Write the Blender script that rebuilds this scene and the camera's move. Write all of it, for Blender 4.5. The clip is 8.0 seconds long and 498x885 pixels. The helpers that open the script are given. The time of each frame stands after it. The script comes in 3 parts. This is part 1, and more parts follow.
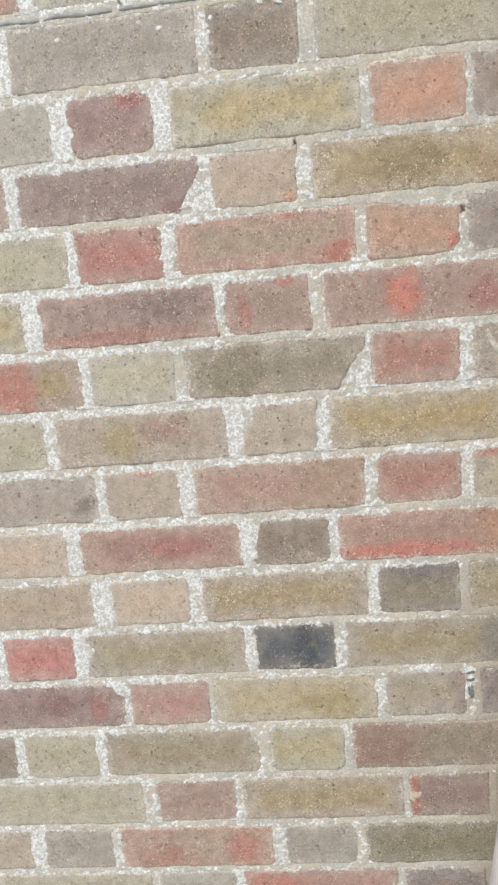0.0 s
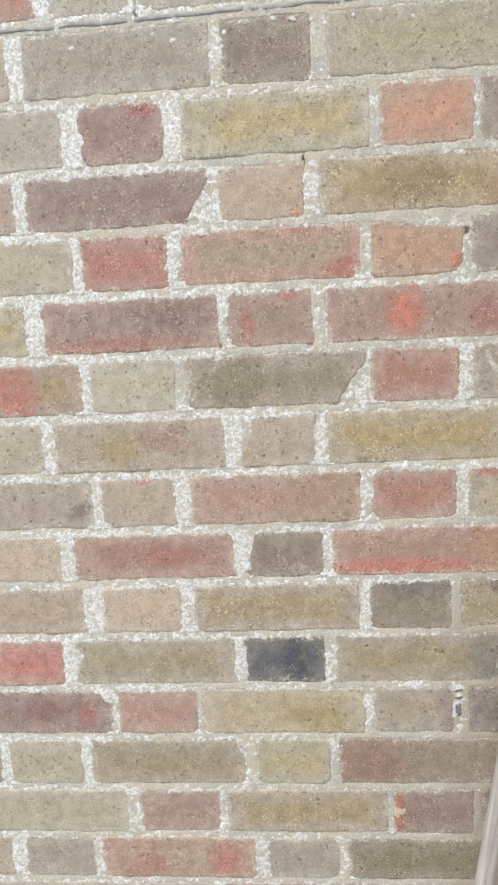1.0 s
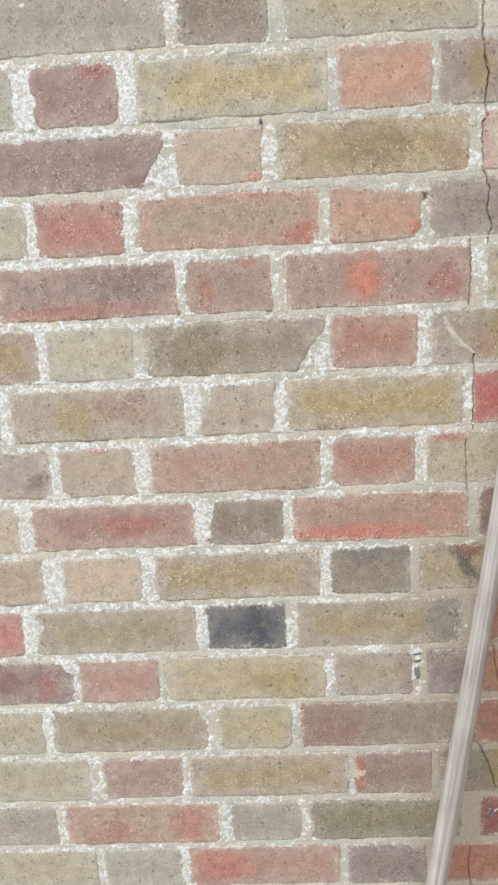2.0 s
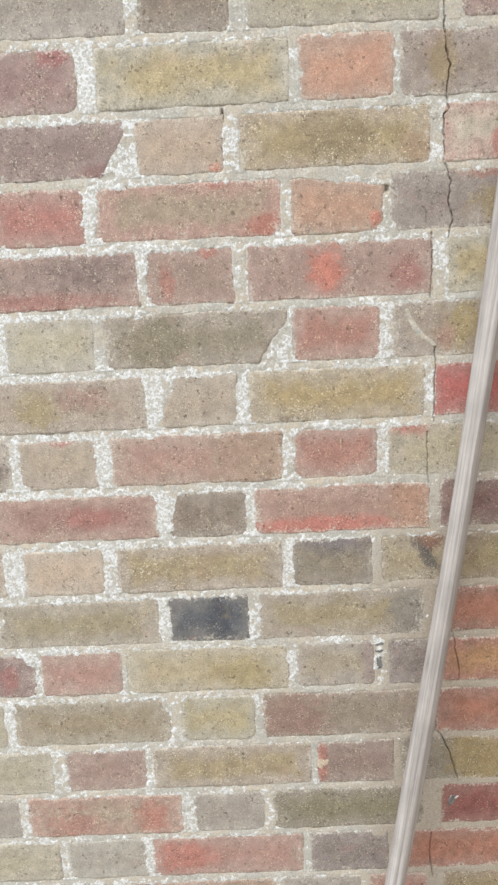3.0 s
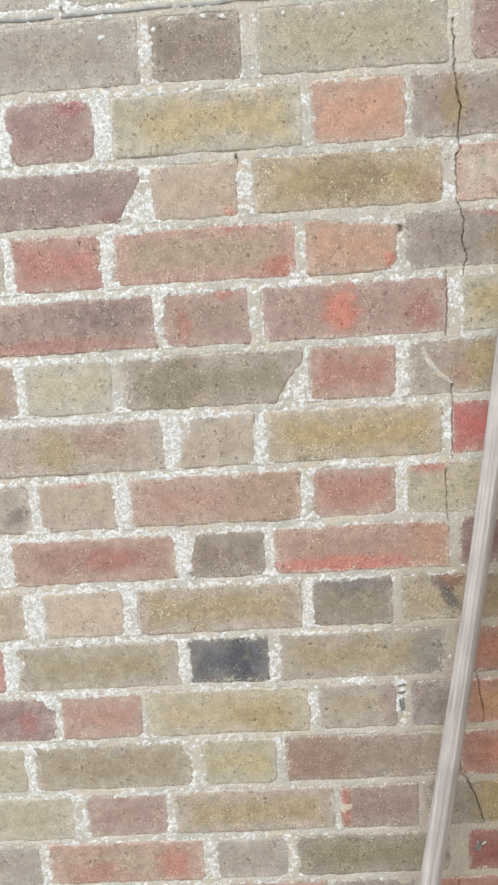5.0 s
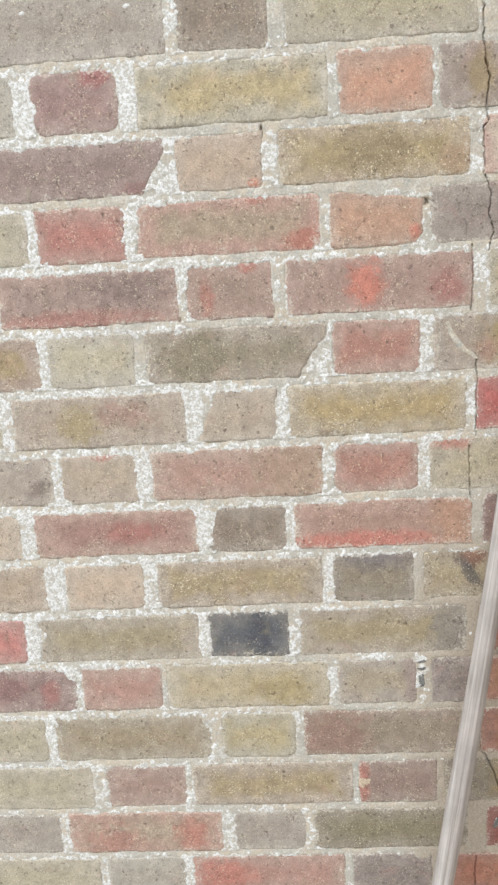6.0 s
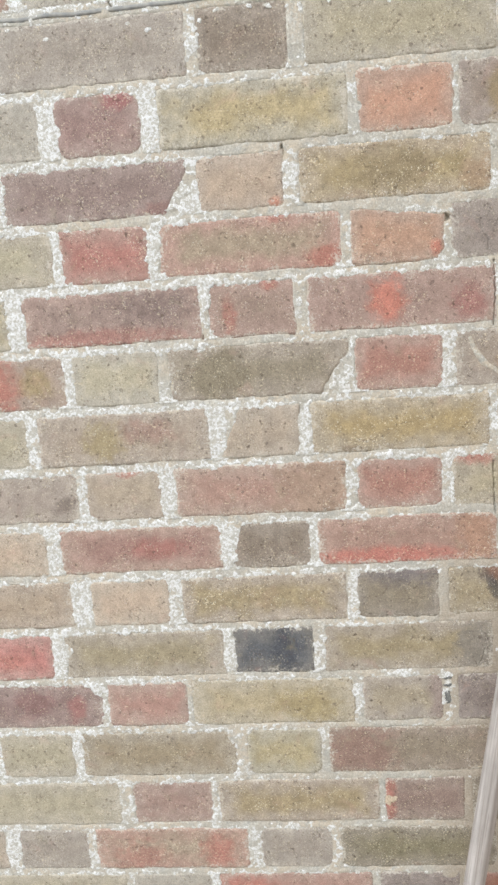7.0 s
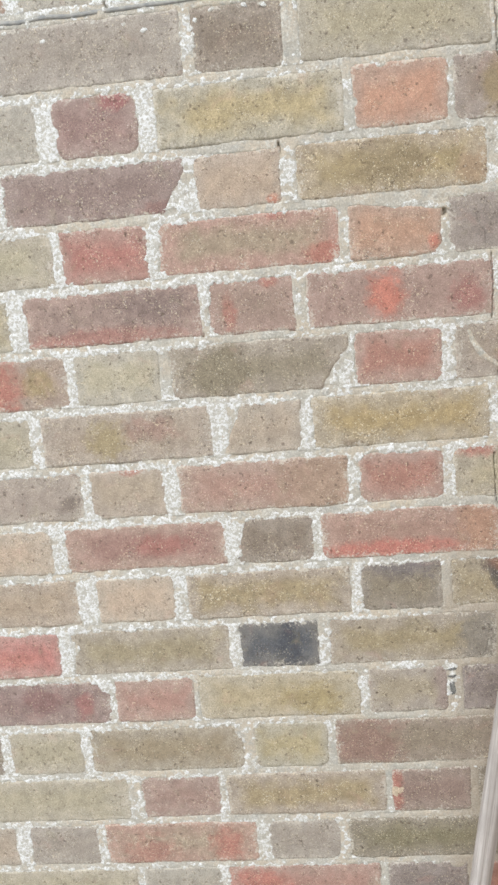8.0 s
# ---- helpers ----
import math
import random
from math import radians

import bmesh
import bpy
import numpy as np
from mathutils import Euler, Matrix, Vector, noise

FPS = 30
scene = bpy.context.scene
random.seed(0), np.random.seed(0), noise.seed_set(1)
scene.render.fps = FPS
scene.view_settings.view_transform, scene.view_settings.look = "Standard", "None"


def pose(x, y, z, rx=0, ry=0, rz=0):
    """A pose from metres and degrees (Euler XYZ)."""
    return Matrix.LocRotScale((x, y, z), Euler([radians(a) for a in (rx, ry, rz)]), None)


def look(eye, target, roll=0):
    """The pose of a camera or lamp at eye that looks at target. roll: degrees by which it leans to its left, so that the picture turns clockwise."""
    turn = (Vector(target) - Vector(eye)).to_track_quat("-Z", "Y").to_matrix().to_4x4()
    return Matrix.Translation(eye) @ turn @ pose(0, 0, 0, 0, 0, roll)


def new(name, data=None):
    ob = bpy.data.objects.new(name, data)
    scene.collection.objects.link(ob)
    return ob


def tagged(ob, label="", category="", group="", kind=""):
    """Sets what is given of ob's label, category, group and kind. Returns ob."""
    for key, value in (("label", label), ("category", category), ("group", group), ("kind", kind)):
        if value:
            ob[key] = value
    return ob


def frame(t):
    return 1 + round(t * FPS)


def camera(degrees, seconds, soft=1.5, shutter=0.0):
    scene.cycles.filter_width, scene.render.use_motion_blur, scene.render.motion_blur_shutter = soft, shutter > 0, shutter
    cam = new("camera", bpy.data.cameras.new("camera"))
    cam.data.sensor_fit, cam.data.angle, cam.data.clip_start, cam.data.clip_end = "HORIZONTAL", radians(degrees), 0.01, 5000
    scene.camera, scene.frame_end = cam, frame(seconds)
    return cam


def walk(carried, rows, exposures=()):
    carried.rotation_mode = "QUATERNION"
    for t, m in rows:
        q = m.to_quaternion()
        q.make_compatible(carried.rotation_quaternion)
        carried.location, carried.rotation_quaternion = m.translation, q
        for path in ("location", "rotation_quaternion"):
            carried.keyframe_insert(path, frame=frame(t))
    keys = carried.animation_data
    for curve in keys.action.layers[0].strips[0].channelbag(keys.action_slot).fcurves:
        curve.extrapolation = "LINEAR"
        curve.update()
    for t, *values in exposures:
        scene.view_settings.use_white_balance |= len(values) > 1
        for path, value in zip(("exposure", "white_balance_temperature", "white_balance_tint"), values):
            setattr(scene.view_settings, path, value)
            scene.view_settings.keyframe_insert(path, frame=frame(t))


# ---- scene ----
# ---------------------------------------------------------------- camera
cam = camera(30.24, 8.0, soft=2.7)
ROWS = [
    (0.0, 0.0911, -1.1067, 1.5013, 75.816, 5.596, 5.459),
    (0.3, 0.0872, -1.1101, 1.5039, 76.184, 4.940, 5.288),
    (0.5, 0.0851, -1.1156, 1.5048, 76.304, 4.452, 5.185),
    (0.7, 0.0828, -1.1124, 1.5041, 76.342, 3.981, 5.265),
    (1.0, 0.0798, -1.1126, 1.5031, 76.527, 3.467, 5.233),
    (1.2, 0.0774, -1.1152, 1.5025, 76.593, 3.320, 4.975),
    (1.5, 0.0742, -1.1110, 1.5005, 76.046, 3.298, 3.935),
    (1.8, 0.0728, -1.1093, 1.5000, 75.082, 3.294, 2.854),
    (2.0, 0.0726, -1.1096, 1.5000, 74.503, 3.269, 2.341),
    (2.2, 0.0736, -1.1083, 1.5010, 74.027, 3.251, 1.995),
    (3.3, 0.0823, -1.1033, 1.5080, 73.475, 2.732, 0.158),
    (3.5, 0.0833, -1.1043, 1.5081, 73.569, 2.975, 0.500),
    (3.8, 0.0833, -1.1016, 1.5067, 73.843, 3.448, 1.026),
    (4.0, 0.0834, -1.1045, 1.5061, 74.219, 3.632, 1.296),
    (4.2, 0.0830, -1.1023, 1.5048, 74.586, 3.680, 1.468),
    (4.5, 0.0823, -1.1010, 1.5040, 75.453, 3.724, 1.514),
    (4.7, 0.0857, -1.1029, 1.5078, 76.060, 3.781, 1.564),
    (5.8, 0.0916, -1.1058, 1.5052, 75.195, 3.607, 2.785),
    (6.0, 0.0872, -1.1041, 1.4991, 74.892, 3.607, 3.131),
    (6.2, 0.0887, -1.1019, 1.5007, 74.705, 3.736, 3.744),
    (6.5, 0.0933, -1.0999, 1.5027, 75.002, 4.131, 4.465),
    (6.8, 0.0968, -1.1077, 1.5030, 75.697, 4.359, 4.720),
    (7.0, 0.0974, -1.1077, 1.5027, 75.869, 4.409, 4.916),
    (7.2, 0.0969, -1.1086, 1.5017, 75.983, 4.511, 5.101),
    (7.5, 0.0962, -1.1109, 1.5001, 75.974, 4.793, 5.108),
    (7.8, 0.0965, -1.1147, 1.5022, 75.725, 5.162, 4.876),
    (8.0, 0.0970, -1.1155, 1.5046, 75.626, 5.362, 4.746),
]
EXPOSURES = [(0.0, 0.73), (0.5, 0.72), (1.0, 0.75), (1.5, 0.78), (2.0, 0.77), (3.5, 0.80), (4.5, 0.81), (6.0, 0.81), (6.5, 0.785), (8.0, 0.775)]
walk(cam, [(t, pose(*row)) for t, *row in ROWS], EXPOSURES)

# ---------------------------------------------------------------- sky and sun (bright overcast)
SUN_ELEVATION, SUN_AZIMUTH = 52.0, 205.0
world = bpy.data.worlds.new("world")
scene.world = world
world.use_nodes = True
wn, wl = world.node_tree.nodes, world.node_tree.links
sky = wn.new("ShaderNodeTexSky")
sky.sky_type, sky.sun_disc = "NISHITA", False
sky.sun_elevation, sky.sun_rotation = radians(SUN_ELEVATION), radians(SUN_AZIMUTH)
pale = wn.new("ShaderNodeHueSaturation")
pale.inputs["Saturation"].default_value = 0.3
wl.new(sky.outputs["Color"], pale.inputs["Color"])
wl.new(pale.outputs["Color"], wn["Background"].inputs["Color"])
wn["Background"].inputs["Strength"].default_value = 0.15

sun = new("sun", bpy.data.lights.new("sun", "SUN"))
sun.data.energy, sun.data.angle, sun.data.color = 0.9, radians(40), (1.0, 0.98, 0.96)
az, el = radians(SUN_AZIMUTH), radians(SUN_ELEVATION)
sun_way = Vector((math.sin(az) * math.cos(el), math.cos(az) * math.cos(el), math.sin(el)))
sun.matrix_world = look(sun_way * 10, (0, 0, 0))


# ---------------------------------------------------------------- materials
HAZE = 0.42  # pale lens haze, mixed into all the clay colours


def lin(c, gain=1.0, haze=0.0):
    """An everyday 0-255 colour as a linear base colour."""
    out = []
    for v, w in zip(c, (203, 200, 189)):
        v = v * (1 - haze) + w * haze
        v /= 255
        out.append(min(0.9, gain * (v / 12.92 if v < 0.04045 else ((v + 0.055) / 1.055) ** 2.4)))
    return (*out, 1.0)


class Nodes:
    """A short way to write a node material."""

    def __init__(self, name, rough=0.9, spec=0.25):
        self.mat = bpy.data.materials.new(name)
        self.mat.use_nodes = True
        self.n, self.l = self.mat.node_tree.nodes, self.mat.node_tree.links
        self.bsdf = self.n["Principled BSDF"]
        self.bsdf.inputs["Roughness"].default_value = rough
        self.bsdf.inputs["Specular IOR Level"].default_value = spec
        self.tc = self.n.new("ShaderNodeTexCoord")

    def put(self, socket, value):
        if isinstance(value, bpy.types.NodeSocket):
            self.l.new(value, socket)
        else:
            socket.default_value = value

    def noise(self, scale, detail=3.0, rough=0.55, vec=None, distortion=0.0):
        n = self.n.new("ShaderNodeTexNoise")
        n.inputs["Scale"].default_value, n.inputs["Detail"].default_value = scale, detail
        n.inputs["Roughness"].default_value, n.inputs["Distortion"].default_value = rough, distortion
        self.l.new(vec or self.tc.outputs["Object"], n.inputs["Vector"])
        return n.outputs["Fac"]

    def cells(self, scale, vec=None):
        n = self.n.new("ShaderNodeTexVoronoi")
        n.inputs["Scale"].default_value = scale
        self.l.new(vec or self.tc.outputs["Object"], n.inputs["Vector"])
        return n.outputs["Distance"], n.outputs["Color"]

    def ramp(self, fac, lo, hi, a=0.0, b=1.0):
        n = self.n.new("ShaderNodeMapRange")
        n.interpolation_type = "SMOOTHSTEP"
        for k, v in (("Value", fac), ("From Min", lo), ("From Max", hi), ("To Min", a), ("To Max", b)):
            self.put(n.inputs[k], v)
        return n.outputs["Result"]

    def maths(self, op, a, b=0.0):
        n = self.n.new("ShaderNodeMath")
        n.operation = op
        self.put(n.inputs[0], a)
        self.put(n.inputs[1], b)
        return n.outputs[0]

    def mix(self, fac, a, b, blend="MIX"):
        n = self.n.new("ShaderNodeMix")
        n.data_type, n.blend_type = "RGBA", blend
        self.put(n.inputs["Factor"], fac)
        self.put(n.inputs[6], a)
        self.put(n.inputs[7], b)
        return n.outputs[2]

    def split(self, vec):
        n = self.n.new("ShaderNodeSeparateXYZ")
        self.l.new(vec, n.inputs[0])
        return n.outputs[0], n.outputs[1], n.outputs[2]

    def finish(self, colour, height=None, strength=0.5, distance=0.002):
        self.put(self.bsdf.inputs["Base Color"], colour)
        if height is not None:
            b = self.n.new("ShaderNodeBump")
            b.inputs["Strength"].default_value, b.inputs["Distance"].default_value = strength, distance
            self.l.new(height, b.inputs["Height"])
            self.l.new(b.outputs["Normal"], self.bsdf.inputs["Normal"])
        return self.mat


def clay_lin(c, haze):
    return lin((c[0] * 0.978, c[1] * 1.003, c[2]), 1.0, haze)


def clay(name, main, margin, patch=None, ellipse=(0.5, 0.5, 0.2, 0.3), blotch=0.5, haze=HAZE, grains=1.0, second=None, ellipse2=None):
    """Weathered stock brick: a heart colour, paler or greyer margins, grit, pits and, on some, one burnt patch."""
    m = Nodes(name)
    gx, _, gz = m.split(m.tc.outputs["Generated"])
    ex = m.maths("MULTIPLY", m.maths("MINIMUM", gx, m.maths("SUBTRACT", 1.0, gx)), 2.2)
    ez = m.maths("MINIMUM", gz, m.maths("SUBTRACT", 1.0, gz))
    edge = rim = m.maths("MINIMUM", ex, ez)
    big = m.noise(26, 4.0, 0.6)
    mid = m.noise(110, 3.0, 0.6)
    fine = m.noise(480, 3.0, 0.75)
    edge = m.maths("ADD", edge, m.maths("MULTIPLY", m.maths("SUBTRACT", big, 0.5), 0.8))
    colour = m.mix(m.ramp(edge, 0.04, 0.46), clay_lin(margin, haze + 0.04), clay_lin(main, haze - 0.04))
    ragged = m.maths("ADD", m.maths("MULTIPLY", m.noise(38, 3.0, 0.6, distortion=0.8), 0.6), m.maths("MULTIPLY", m.noise(150, 5.0, 0.75), 0.4))
    for burn, (cx, cz, rx, rz, *slant) in ((patch, ellipse), (second, ellipse2 or ellipse)):
        if not burn:
            continue
        dx = m.maths("SUBTRACT", gx, cx)
        if slant:
            dx = m.maths("ADD", dx, m.maths("MULTIPLY", m.maths("SUBTRACT", gz, cz), slant[0]))
        dx = m.maths("DIVIDE", dx, rx)
        dz = m.maths("DIVIDE", m.maths("SUBTRACT", gz, cz), rz)
        far = m.maths("SQRT", m.maths("ADD", m.maths("MULTIPLY", dx, dx), m.maths("MULTIPLY", dz, dz)))
        far = m.maths("ADD", far, m.maths("MULTIPLY", m.maths("SUBTRACT", ragged, 0.5), 3.2))
        colour = m.mix(m.maths("MULTIPLY", m.ramp(far, 1.40, 0.40), 0.88), colour, clay_lin(burn, 0.6 * haze))
    flush = m.ramp(m.noise(31, 3.0, 0.6, distortion=0.6), 0.58, 0.74, 0.0, 0.24)
    colour = m.mix(flush, colour, clay_lin((168, 108, 96), haze))
    tarnish = m.ramp(m.noise(37, 3.0, 0.6, distortion=0.4), 0.42, 0.27, 0.0, 0.30)
    colour = m.mix(tarnish, colour, clay_lin((138, 124, 92), haze))
    blotches = m.ramp(m.noise(60, 5.0, 0.68, distortion=0.3), 0.32, 0.70, 1.0 - 0.28 * blotch, 1.0 + 0.24 * blotch)
    colour = m.mix(1.0, colour, blotches, "MULTIPLY")
    colour = m.mix(1.0, colour, m.ramp(m.maths("ADD", m.maths("MULTIPLY", fine, 0.45), m.maths("MULTIPLY", m.noise(760, 2.0, 0.7), 0.55)), 0.32, 0.68, 0.74, 1.25), "MULTIPLY")
    # sand grains and small pits, both uneven in shape and crowded in places
    crowd = m.ramp(m.noise(34, 2.0), 0.35, 0.65, 0.05, -0.02)
    grit = m.ramp(m.maths("SUBTRACT", m.noise(430, 1.5, 0.5), crowd), 0.61, 0.70)
    colour = m.mix(m.maths("MULTIPLY", grit, 0.55 * grains), colour, lin((232, 220, 188)))
    pit = m.ramp(m.maths("SUBTRACT", m.noise(250, 2.0, 0.6, distortion=0.8), crowd), 0.605, 0.67)
    colour = m.mix(m.maths("MULTIPLY", pit, 0.55), colour, lin((92, 80, 68)))
    spot = m.ramp(m.noise(125, 1.0, 0.4), 0.69, 0.74)
    colour = m.mix(m.maths("MULTIPLY", spot, 0.5), colour, lin((86, 74, 66)))
    glint = m.ramp(m.maths("SUBTRACT", m.noise(640, 1.0, 0.5), crowd), 0.67, 0.72)
    colour = m.mix(m.maths("MULTIPLY", glint, 0.45 * grains), colour, lin((246, 242, 230)))
    # mortar dust caught along the arrises
    dust = m.maths("ADD", m.maths("ADD", m.noise(300, 3.0, 0.7), m.maths("MULTIPLY", m.noise(55, 3.0), 0.7)), m.maths("MULTIPLY", rim, -1.6))
    colour = m.mix(m.ramp(dust, 0.74, 0.93, 0.0, 0.72), colour, lin((208, 203, 190)))
    height = m.maths("ADD", m.maths("MULTIPLY", fine, 0.35), m.maths("MULTIPLY", mid, 0.2))
    height = m.maths("SUBTRACT", m.maths("ADD", height, m.maths("MULTIPLY", grit, 0.1)), m.maths("MULTIPLY", m.maths("ADD", pit, spot), 0.35))
    return m.finish(colour, height, 0.5, 0.0015)


TONES = {
    "red": clay("red_clay", (157, 90, 76), (156, 110, 98)),
    "crimson": clay("crimson_clay", (178, 92, 86), (172, 106, 99), (184, 106, 96), (0.4, 0.4, 0.3, 0.2), 0.7, 0.42, 0.5),
    "darkred": clay("dark_red_clay", (130, 73, 67), (134, 84, 77), None, (0.5, 0.5, 0.2, 0.3), 0.6, 0.18, 0.4),
    "rose": clay("rose_clay", (158, 108, 94), (158, 118, 104), (160, 128, 108), (0.9, 0.5, 0.30, 0.9)),
    "rosebrown": clay("rose_brown_clay", (142, 102, 92), (148, 112, 102)),
    "rosechip": clay("chipped_rose_clay", (132, 104, 95), (134, 109, 99), (166, 102, 90), (0.05, 0.45, 0.09, 0.7), 0.5, 0.3),
    "maroon": clay("maroon_clay", (142, 92, 83), (156, 112, 98), (156, 92, 84), (0.62, 0.5, 0.2, 0.22)),
    "plum": clay("plum_clay", (128, 88, 84), (138, 102, 96), (150, 84, 84), (0.74, 0.9, 0.22, 0.16)),
    "dkplum": clay("dark_plum_clay", (117, 88, 84), (124, 94, 90), (134, 96, 92), (0.84, 0.10, 0.16, 0.14)),
    "purplered": clay("purple_red_clay", (134, 88, 84), (130, 96, 90)),
    "redbrown": clay("red_brown_clay", (136, 102, 90), (148, 106, 95), (164, 100, 88), (0.24, 0.42, 0.08, 0.3), 0.5, HAZE, 1.0, (168, 98, 86), (0.72, 0.94, 0.1, 0.12)),
    "redpatch": clay("burnt_red_clay", (140, 102, 92), (150, 107, 97), (198, 106, 88), (0.43, 0.50, 0.10, 0.42), 0.5, HAZE, 1.0, (156, 96, 90), (0.86, 0.4, 0.09, 0.3)),
    "redstripe": clay("striped_red_clay", (150, 104, 90), (156, 108, 94), (186, 98, 86), (0.42, 0.17, 0.44, 0.19), 0.5, HAZE, 1.0, (170, 122, 98), (0.9, 0.5, 0.14, 0.6)),
    "redolive": clay("red_olive_clay", (146, 120, 96), (162, 108, 94), (172, 98, 84), (0.90, 0.22, 0.11, 0.22), 0.5, HAZE, 1.0, (172, 104, 92), (0.66, 0.93, 0.06, 0.10)),
    "redheadolive": clay("red_headed_olive_clay", (130, 112, 94), (134, 114, 100), (141, 106, 95), (0.18, 0.5, 0.22, 0.6), 0.5, 0.32),
    "redtan": clay("red_tan_clay", (148, 114, 95), (146, 117, 103), (172, 96, 84), (0.60, 0.5, 0.16, 0.5), 0.5, HAZE, 1.0, (152, 128, 88), (0.82, 0.5, 0.08, 0.3)),
    "tanred": clay("tan_red_clay", (152, 126, 104), (162, 112, 96), (172, 100, 87), (0.8, 0.45, 0.11, 0.4), 0.6, HAZE, 1.0, (164, 108, 95), (0.3, 0.3, 0.16, 0.4)),
    "redorange": clay("red_orange_clay", (160, 98, 78), (150, 100, 86), None, (0.5, 0.5, 0.2, 0.3), 0.7, 0.24, 0.4),
    "orangered": clay("orange_red_clay", (174, 124, 84), (158, 100, 84), None, (0.5, 0.5, 0.2, 0.3), 0.7, 0.24, 0.5),
    "orange": clay("orange_clay", (186, 121, 94), (170, 120, 100)),
    "orangespot": clay("spotted_orange_clay", (176, 121, 94), (164, 120, 100), (188, 104, 86), (0.90, 0.26, 0.06, 0.14), 0.6),
    "buff": clay("buff_clay", (174, 143, 120), (168, 140, 122), (182, 110, 90), (0.88, 0.10, 0.08, 0.11)),
    "peach": clay("peach_clay", (186, 154, 130), (176, 150, 130)),
    "pinktan": clay("pink_tan_clay", (160, 132, 108), (158, 132, 114)),
    "pink": clay("pink_clay", (160, 124, 108), (154, 126, 114)),
    "pale": clay("pale_spalled_clay", (190, 170, 150), (170, 122, 110), (172, 104, 96), (0.62, 0.28, 0.12, 0.3), 0.7),
    "tan": clay("tan_clay", (162, 138, 118), (162, 141, 125)),
    "tancap": clay("red_capped_tan_clay", (162, 138, 116), (162, 138, 122), (170, 112, 100), (0.52, 0.96, 0.2, 0.09)),
    "browntan": clay("brown_tan_clay", (148, 127, 116), (150, 130, 119), (112, 96, 88), (0.92, 0.36, 0.06, 0.20, -0.25)),
    "brown": clay("brown_clay", (141, 125, 114), (146, 131, 122)),
    "tanbrown": clay("tan_brown_clay", (150, 131, 106), (146, 129, 118), (144, 122, 116), (0.95, 0.5, 0.12, 0.8)),
    "dkbrown": clay("dark_brown_clay", (118, 99, 85), (128, 110, 98), None, (0.5, 0.5, 0.2, 0.3), 0.5, 0.36, 0.8),
    "umber": clay("umber_clay", (128, 106, 94), (134, 113, 105), (142, 118, 84), (0.4, 0.55, 0.14, 0.5), 0.5, HAZE, 0.6),
    "umberdusk": clay("dusky_umber_clay", (118, 101, 96), (126, 108, 102), (148, 124, 86), (0.68, 0.35, 0.2, 0.4), 0.5, HAZE, 0.55, (160, 110, 98), (0.62, 0.97, 0.25, 0.16)),
    "crimsonrose": clay("crimson_rose_clay", (160, 104, 92), (156, 110, 98), (176, 97, 85), (0.22, 0.5, 0.2, 0.4)),
    "oldolive": clay("old_olive_clay", (121, 105, 84), (138, 119, 105), (124, 110, 88), (0.3, 0.45, 0.2, 0.5)),
    "cream": clay("cream_clay", (176, 161, 132), (166, 154, 138)),
    "bareplum": clay("bare_plum_clay", (124, 90, 86), (128, 100, 94), None, (0.5, 0.5, 0.2, 0.3), 0.6, 0.22, 0.5),
    "bareochre": clay("bare_ochre_clay", (142, 122, 86), (138, 116, 94), None, (0.5, 0.5, 0.2, 0.3), 0.6, 0.24),
    "brightred": clay("bright_red_clay", (178, 82, 78), (166, 92, 86), None, (0.5, 0.5, 0.2, 0.3), 0.5, 0.28, 0.5),
    "deepred": clay("deep_red_clay", (168, 95, 86), (154, 104, 94), None, (0.5, 0.5, 0.2, 0.3), 0.5, 0.36),
    "duskred": clay("dusky_red_clay", (134, 102, 94), (150, 108, 98), (158, 102, 93), (0.44, 0.13, 0.42, 0.19), 0.7, HAZE, 1.0, (122, 98, 93), (0.72, 0.68, 0.26, 0.34)),
    "maroondusk": clay("dusky_maroon_clay", (122, 88, 85), (130, 98, 94), (150, 92, 88), (0.84, 0.42, 0.06, 0.30), 0.6, 0.40, 1.0, (126, 86, 84), (0.60, 0.6, 0.12, 0.3)),
    "rosered": clay("rose_red_clay", (164, 108, 96), (158, 116, 104)),
    "yellowcap": clay("red_capped_yellow_clay", (164, 146, 114), (158, 140, 118), (178, 106, 94), (0.12, 0.95, 0.15, 0.18)),
    "darkolive": clay("dark_olive_clay", (121, 110, 84), (128, 115, 100), None, (0.5, 0.5, 0.2, 0.3), 0.5, 0.26),
    "greyumber": clay("grey_umber_clay", (123, 107, 103), (130, 114, 110), None, (0.5, 0.5, 0.2, 0.3), 0.6, 0.28, 0.7),
    "tailolive": clay("grey_tailed_olive_clay", (143, 122, 86), (147, 129, 114), (124, 114, 105), (0.92, 0.5, 0.14, 0.8), 0.5, 0.38),
    "umberolive": clay("umber_olive_clay", (132, 110, 81), (142, 124, 104)),
    "brownyellow": clay("brown_yellow_clay", (142, 120, 106), (142, 122, 110), (152, 128, 80), (0.42, 0.5, 0.14, 0.45), 0.5, HAZE, 1.0, (156, 114, 98), (0.33, 0.38, 0.07, 0.24)),
    "stain": clay("stained_tan_clay", (156, 136, 106), (148, 130, 108), (116, 74, 60), (0.72, 0.84, 0.22, 0.24), 0.5, 0.30, 1.0, (72, 67, 66), (0.66, 0.55, 0.12, 0.34, 0.45)),
    "slate": clay("slate_brown_clay", (126, 110, 90), (124, 110, 99), (104, 94, 96), (0.55, 0.95, 0.42, 0.3), 0.5, 0.34, 0.7),
    "black": clay("black_clay", (84, 85, 91), (106, 102, 101), (70, 72, 80), (0.62, 0.55, 0.18, 0.45), 0.5, 0.19, 0.5),
